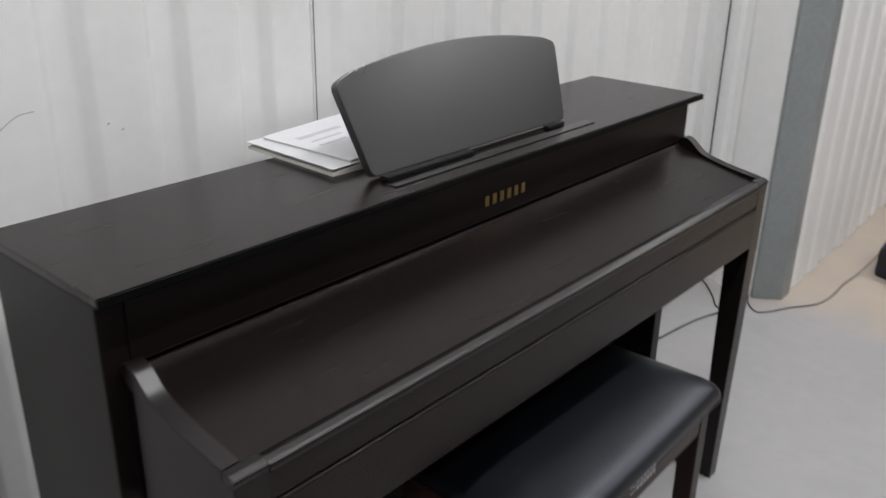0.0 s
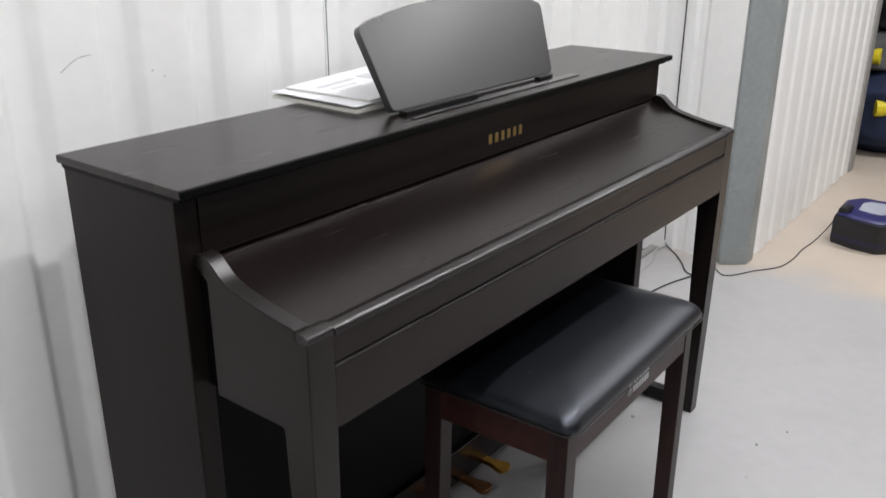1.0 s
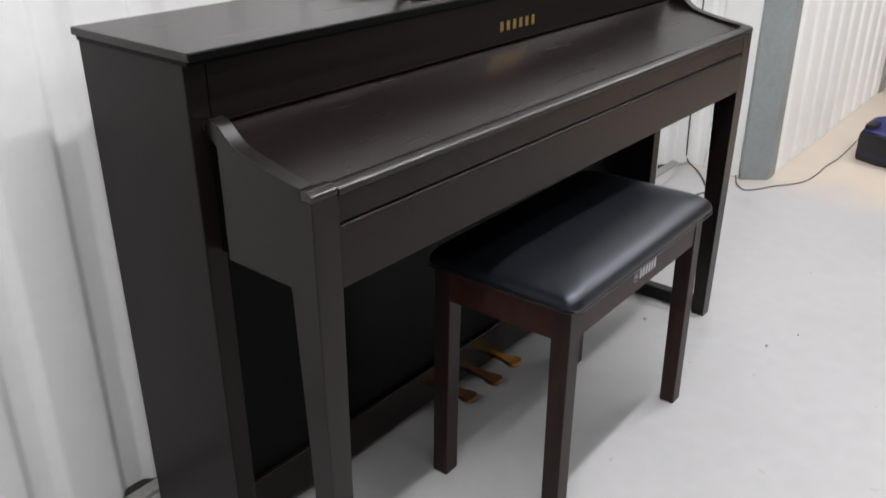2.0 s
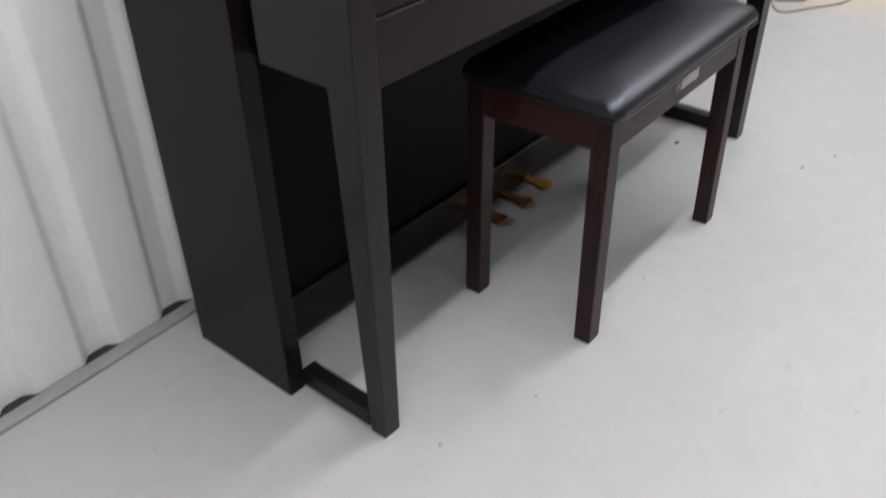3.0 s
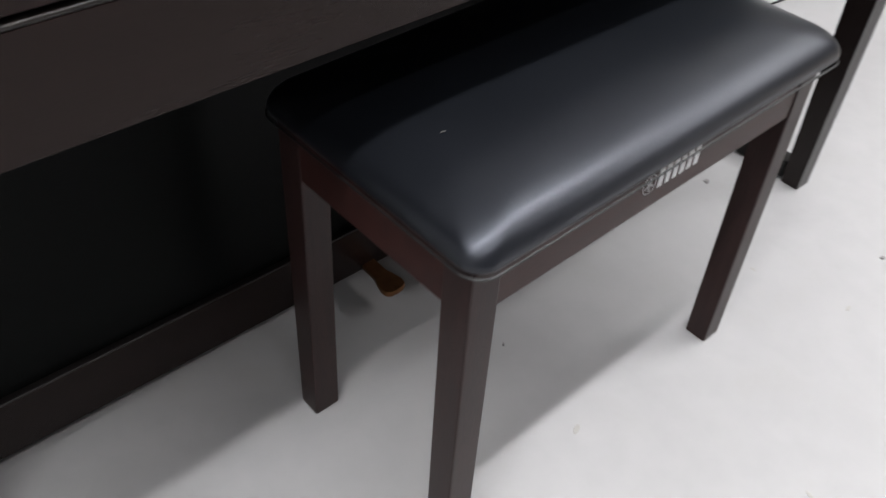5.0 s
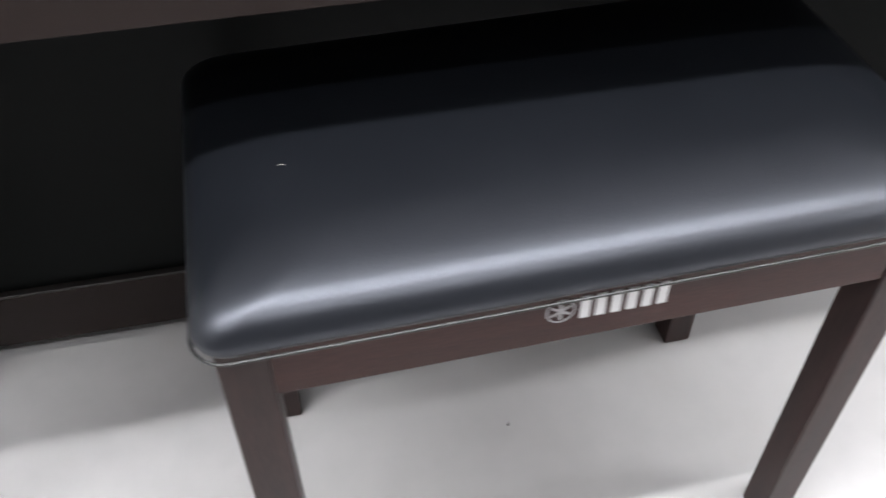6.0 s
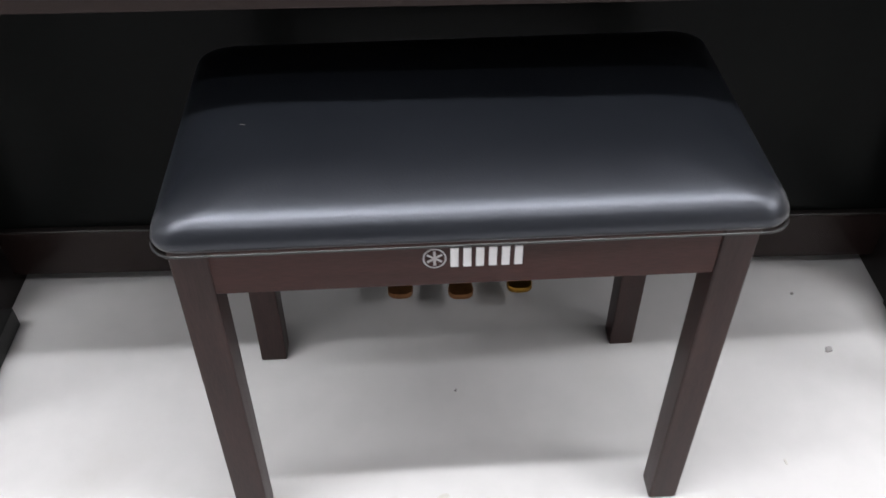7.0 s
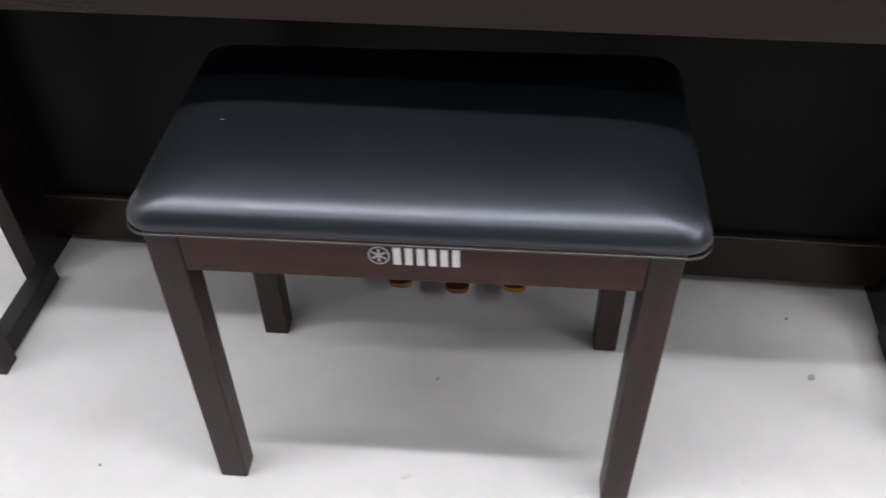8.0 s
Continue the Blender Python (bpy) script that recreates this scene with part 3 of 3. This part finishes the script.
cable("power_cable", "black mains cable trailing over the floor to the case", [(2.555, 0.425, 0.10), (2.545, 0.40, 0.02), (2.50, 0.375, 0.004), (2.448, 0.351, 0.004), (2.405, 0.312, 0.004), (2.412, 0.285, 0.004), (2.450, 0.262, 0.003), (2.511, 0.232, 0.003), (2.618, 0.166, 0.003), (2.74, 0.150, 0.003), (2.861, 0.154, 0.003), (2.97, 0.140, 0.010), (3.03, 0.115, 0.05), (3.06, 0.10, 0.080)], 0.0021, black_cable)
cable("hanging_cable", "thin black cable hanging down the wall corner to the floor", [(2.540, 0.615, 2.58), (2.540, 0.615, 1.62), (2.541, 0.612, 1.1), (2.540, 0.610, 0.5), (2.545, 0.608, 0.10), (2.55, 0.603, 0.02), (2.525, 0.565, 0.004), (2.490, 0.530, 0.004), (2.412, 0.470, 0.004), (2.353, 0.433, 0.004), (2.325, 0.395, 0.004), (2.30, 0.40, 0.004), (2.15, 0.44, 0.004), (1.80, 0.48, 0.004)], 0.0026, black_cable)
cable("grey_cable", "pale grey cable lying along the wall corner", [(2.555, 0.600, 0.006), (2.50, 0.615, 0.005), (2.474, 0.612, 0.005), (2.44, 0.600, 0.005), (2.36, 0.575, 0.005), (2.2, 0.560, 0.005), (1.9, 0.52, 0.005)], 0.0035, grey_cable)

# ---- the case on the corridor floor ----
case = thing("tool_case", "black and violet-blue plastic case with pale printed top", "case", (3.17, -0.03, 0))
foot = [(-0.135, 0.125), (-0.175, 0.03), (-0.185, -0.06), (-0.12, -0.13), (0.08, -0.17), (0.16, -0.12), (0.16, 0.09), (0.08, 0.14)]
body = part("body", lofted([[(x * k, y * k, z) for x, y in foot] for k, z in ((0.97, 0.0), (1.0, 0.012), (1.0, 0.100), (0.975, 0.117), (0.95, 0.120))]), box_black, case, angle=40)
part("lower_stripe", lofted([[(x * k, y * k, z) for x, y in foot] for k, z in ((1.0035, 0.026), (1.0045, 0.028), (1.0045, 0.040), (1.0035, 0.042))]), box_dark_blue, body, "dark violet-blue stripe")
part("blue_band", lofted([[(x * k, y * k, z) for x, y in foot] for k, z in ((0.94, 0.1202), (0.94, 0.124), (0.88, 0.131), (0.83, 0.133))]), box_blue, case, "violet-blue plastic lid band", angle=40)
part("printed_top", lofted([[(x * k + 0.008, y * k - 0.006, z) for x, y in foot] for k, z in ((0.46, 0.1332), (0.46, 0.135), (0.42, 0.139))]), box_print, case, "pale printed top panel", angle=40)
part("handle", bevelled(box(-0.125, -0.045, 0.070, 0.115, 0.118, 0.150, 0), 0.009), box_black, case)
latch = part("latch", bevelled(box(-0.015, 0.030, -0.166, -0.148, 0.060, 0.092, 0), 0.004), box_print, case, "pale grey latch")

# ---- the store beyond the corridor wall ----
def soft_lump(name, label, category, at, size, mat, seed, rz=0.0):
    """A slumped sack-like form."""
    ob = thing(name, label, category, at, rz)
    bm = bmesh.new()
    bmesh.ops.create_icosphere(bm, subdivisions=4, radius=1.0)
    for v in bm.verts:
        p = v.co.copy()
        q = Vector([math.copysign(abs(c) ** 0.7, c) for c in p])
        q += 0.16 * Vector((noise.noise(p * 1.7 + Vector((seed, 0, 0))), noise.noise(p * 1.9 + Vector((0, seed, 0))), noise.noise(p * 2.1 + Vector((0, 0, seed)))))
        q *= 1 + 0.05 * noise.noise(p * 6 + Vector((seed, seed, 0)))
        v.co = (q.x * size[0], q.y * size[1], max(0.0, size[2] + q.z * size[2]))
    part("body", bm, mat, ob, angle=80)
    return ob


soft_lump("navy_sack", "bulging navy blue fabric sack standing on the floor", "sack", (4.95, 0.32, 0.0), (0.42, 0.40, 0.24), navy, 2.0)
soft_lump("grey_blanket", "crumpled dark grey blanket heaped over the sack", "blanket", (5.0, 0.42, 0.44), (0.36, 0.36, 0.12), grey_cloth, 5.0, 20)
soft_lump("black_bag", "black soft bag on top of the heap", "bag", (5.05, 0.45, 0.66), (0.34, 0.34, 0.14), box_black, 8.0)
strap = thing("yellow_strap_roll", "bright yellow webbing roll tucked in the heap", "strap", (4.66, 0.40, 0.50), 0)
part("roll", bevelled(lofted([[(0.03 * math.cos(a) * 1.3, y, 0.045 + 0.045 * math.sin(a)) for a in (2 * math.pi * k / 18 for k in range(18))] for y in (-0.05, 0.05)]), 0.004), yellow, strap)
copy_thing(strap, pose(4.57, 0.27, 0.24, 0, 0, 30))

# ---- grit and marks on the floor and seat ----
def flake(x, y, size, rz, mat, name, label, category):
    bm = bmesh.new()
    ring = [(size * (0.8 + 0.35 * noise.noise(Vector((k * 1.7 + x * 9, y * 7, 0)))) * math.cos(a), size * 0.75 * (0.8 + 0.35 * noise.noise(Vector((k * 2.1, x * 5, y * 9)))) * math.sin(a)) for k, a in enumerate(2 * math.pi * k / 9 for k in range(9))]
    low, high = [bm.verts.new((p[0], p[1], 0.0)) for p in ring], [bm.verts.new((p[0] * 0.8, p[1] * 0.8, 0.0025)) for p in ring]
    bm.faces.new(high)
    bm.faces.new(low[::-1])
    for k in range(9):
        bm.faces.new((low[k], low[(k + 1) % 9], high[(k + 1) % 9], high[k]))
    ob = tagged(new(name, finish(name, bm, mat)), label, category, "bits of grit on the floor")
    ob.matrix_world = pose(x, y, 0.0, 0, 0, rz)
    return ob


for x, y, size, rz in ((1.297, 0.129, 0.0085, 45), (1.37, -0.181, 0.006, 10), (1.279, 0.246, 0.004, 80), (0.284, -0.126, 0.003, 0), (1.477, -0.224, 0.004, 30), (0.738, 0.071, 0.003, 60), (0.09, -0.066, 0.003, 20)):
    flake(x, y, size, rz, flake_mat, "grit_flake", "small grey flake of grit on the floor", "grit")
lint = tagged(new("lint_thread", finish("lint_thread", tube([(-0.0026, 0, 0.0006), (-0.0008, 0.0004, 0.0008), (0.0012, 0.0003, 0.0007), (0.0026, -0.0002, 0.0006)], 0.00028, 6), lint_mat, 80)), "tiny pale thread lying on the vinyl seat", "thread")
lint.matrix_world = pose(0.530, -0.008, 0.5185, 0, 0, -8)

for x, y, size, rz in ((0.716, -0.100, 0.013, 20), (0.879, -0.359, 0.011, 70), (1.219, -0.208, 0.010, 10), (0.640, -0.441, 0.013, 40), (0.967, -0.554, 0.012, 100), (0.092, -0.070, 0.010, 0), (-0.12, 0.12, 0.014, 30), (-0.22, 0.30, 0.012, 50), (0.552, -0.498, 0.008, 15), (0.603, -0.578, 0.009, 65), (0.458, -0.395, 0.007, 120), (1.270, -0.476, 0.009, 35), (-0.117, 0.413, 0.011, 80), (-0.021, 0.387, 0.009, 5), (1.172, -0.062, 0.008, 95), (0.497, -0.095, 0.008, 150), (1.873, -0.123, 0.009, 25)):
    mark = flake(x, y, size, rz, smudge_mat, "scuff_mark", "faint dull scuff on the painted floor", "scuff")
    mark.matrix_world = pose(x, y, 0, 0, 0, rz) @ Matrix.Diagonal((0.9, 0.5, 0.2, 1))


def wall_scratch(points, radius):
    ob = tagged(new("wall_scratch", finish("wall_scratch", tube(points, radius, 6), grey_scratch, 80)), "thin dark scratch on the white wall sheet", "scratch")
    ob.matrix_world = pose(0, 0.580, 0, 0, 0, WALL_TURN)
    return ob


wall_scratch([(0.085, 0.0, 1.030), (0.100, 0.0, 1.040), (0.118, 0.0, 1.049), (0.140, 0.0, 1.051)], 0.0006)
wall_scratch([(0.249, 0.0, 1.012), (0.2525, 0.0, 1.0135)], 0.0010)
wall_scratch([(0.272, 0.0, 1.000), (0.2755, 0.0, 1.001)], 0.0009)
wall_scratch([(0.640, 0.0, 1.21), (0.652, 0.0, 1.18)], 0.0008)
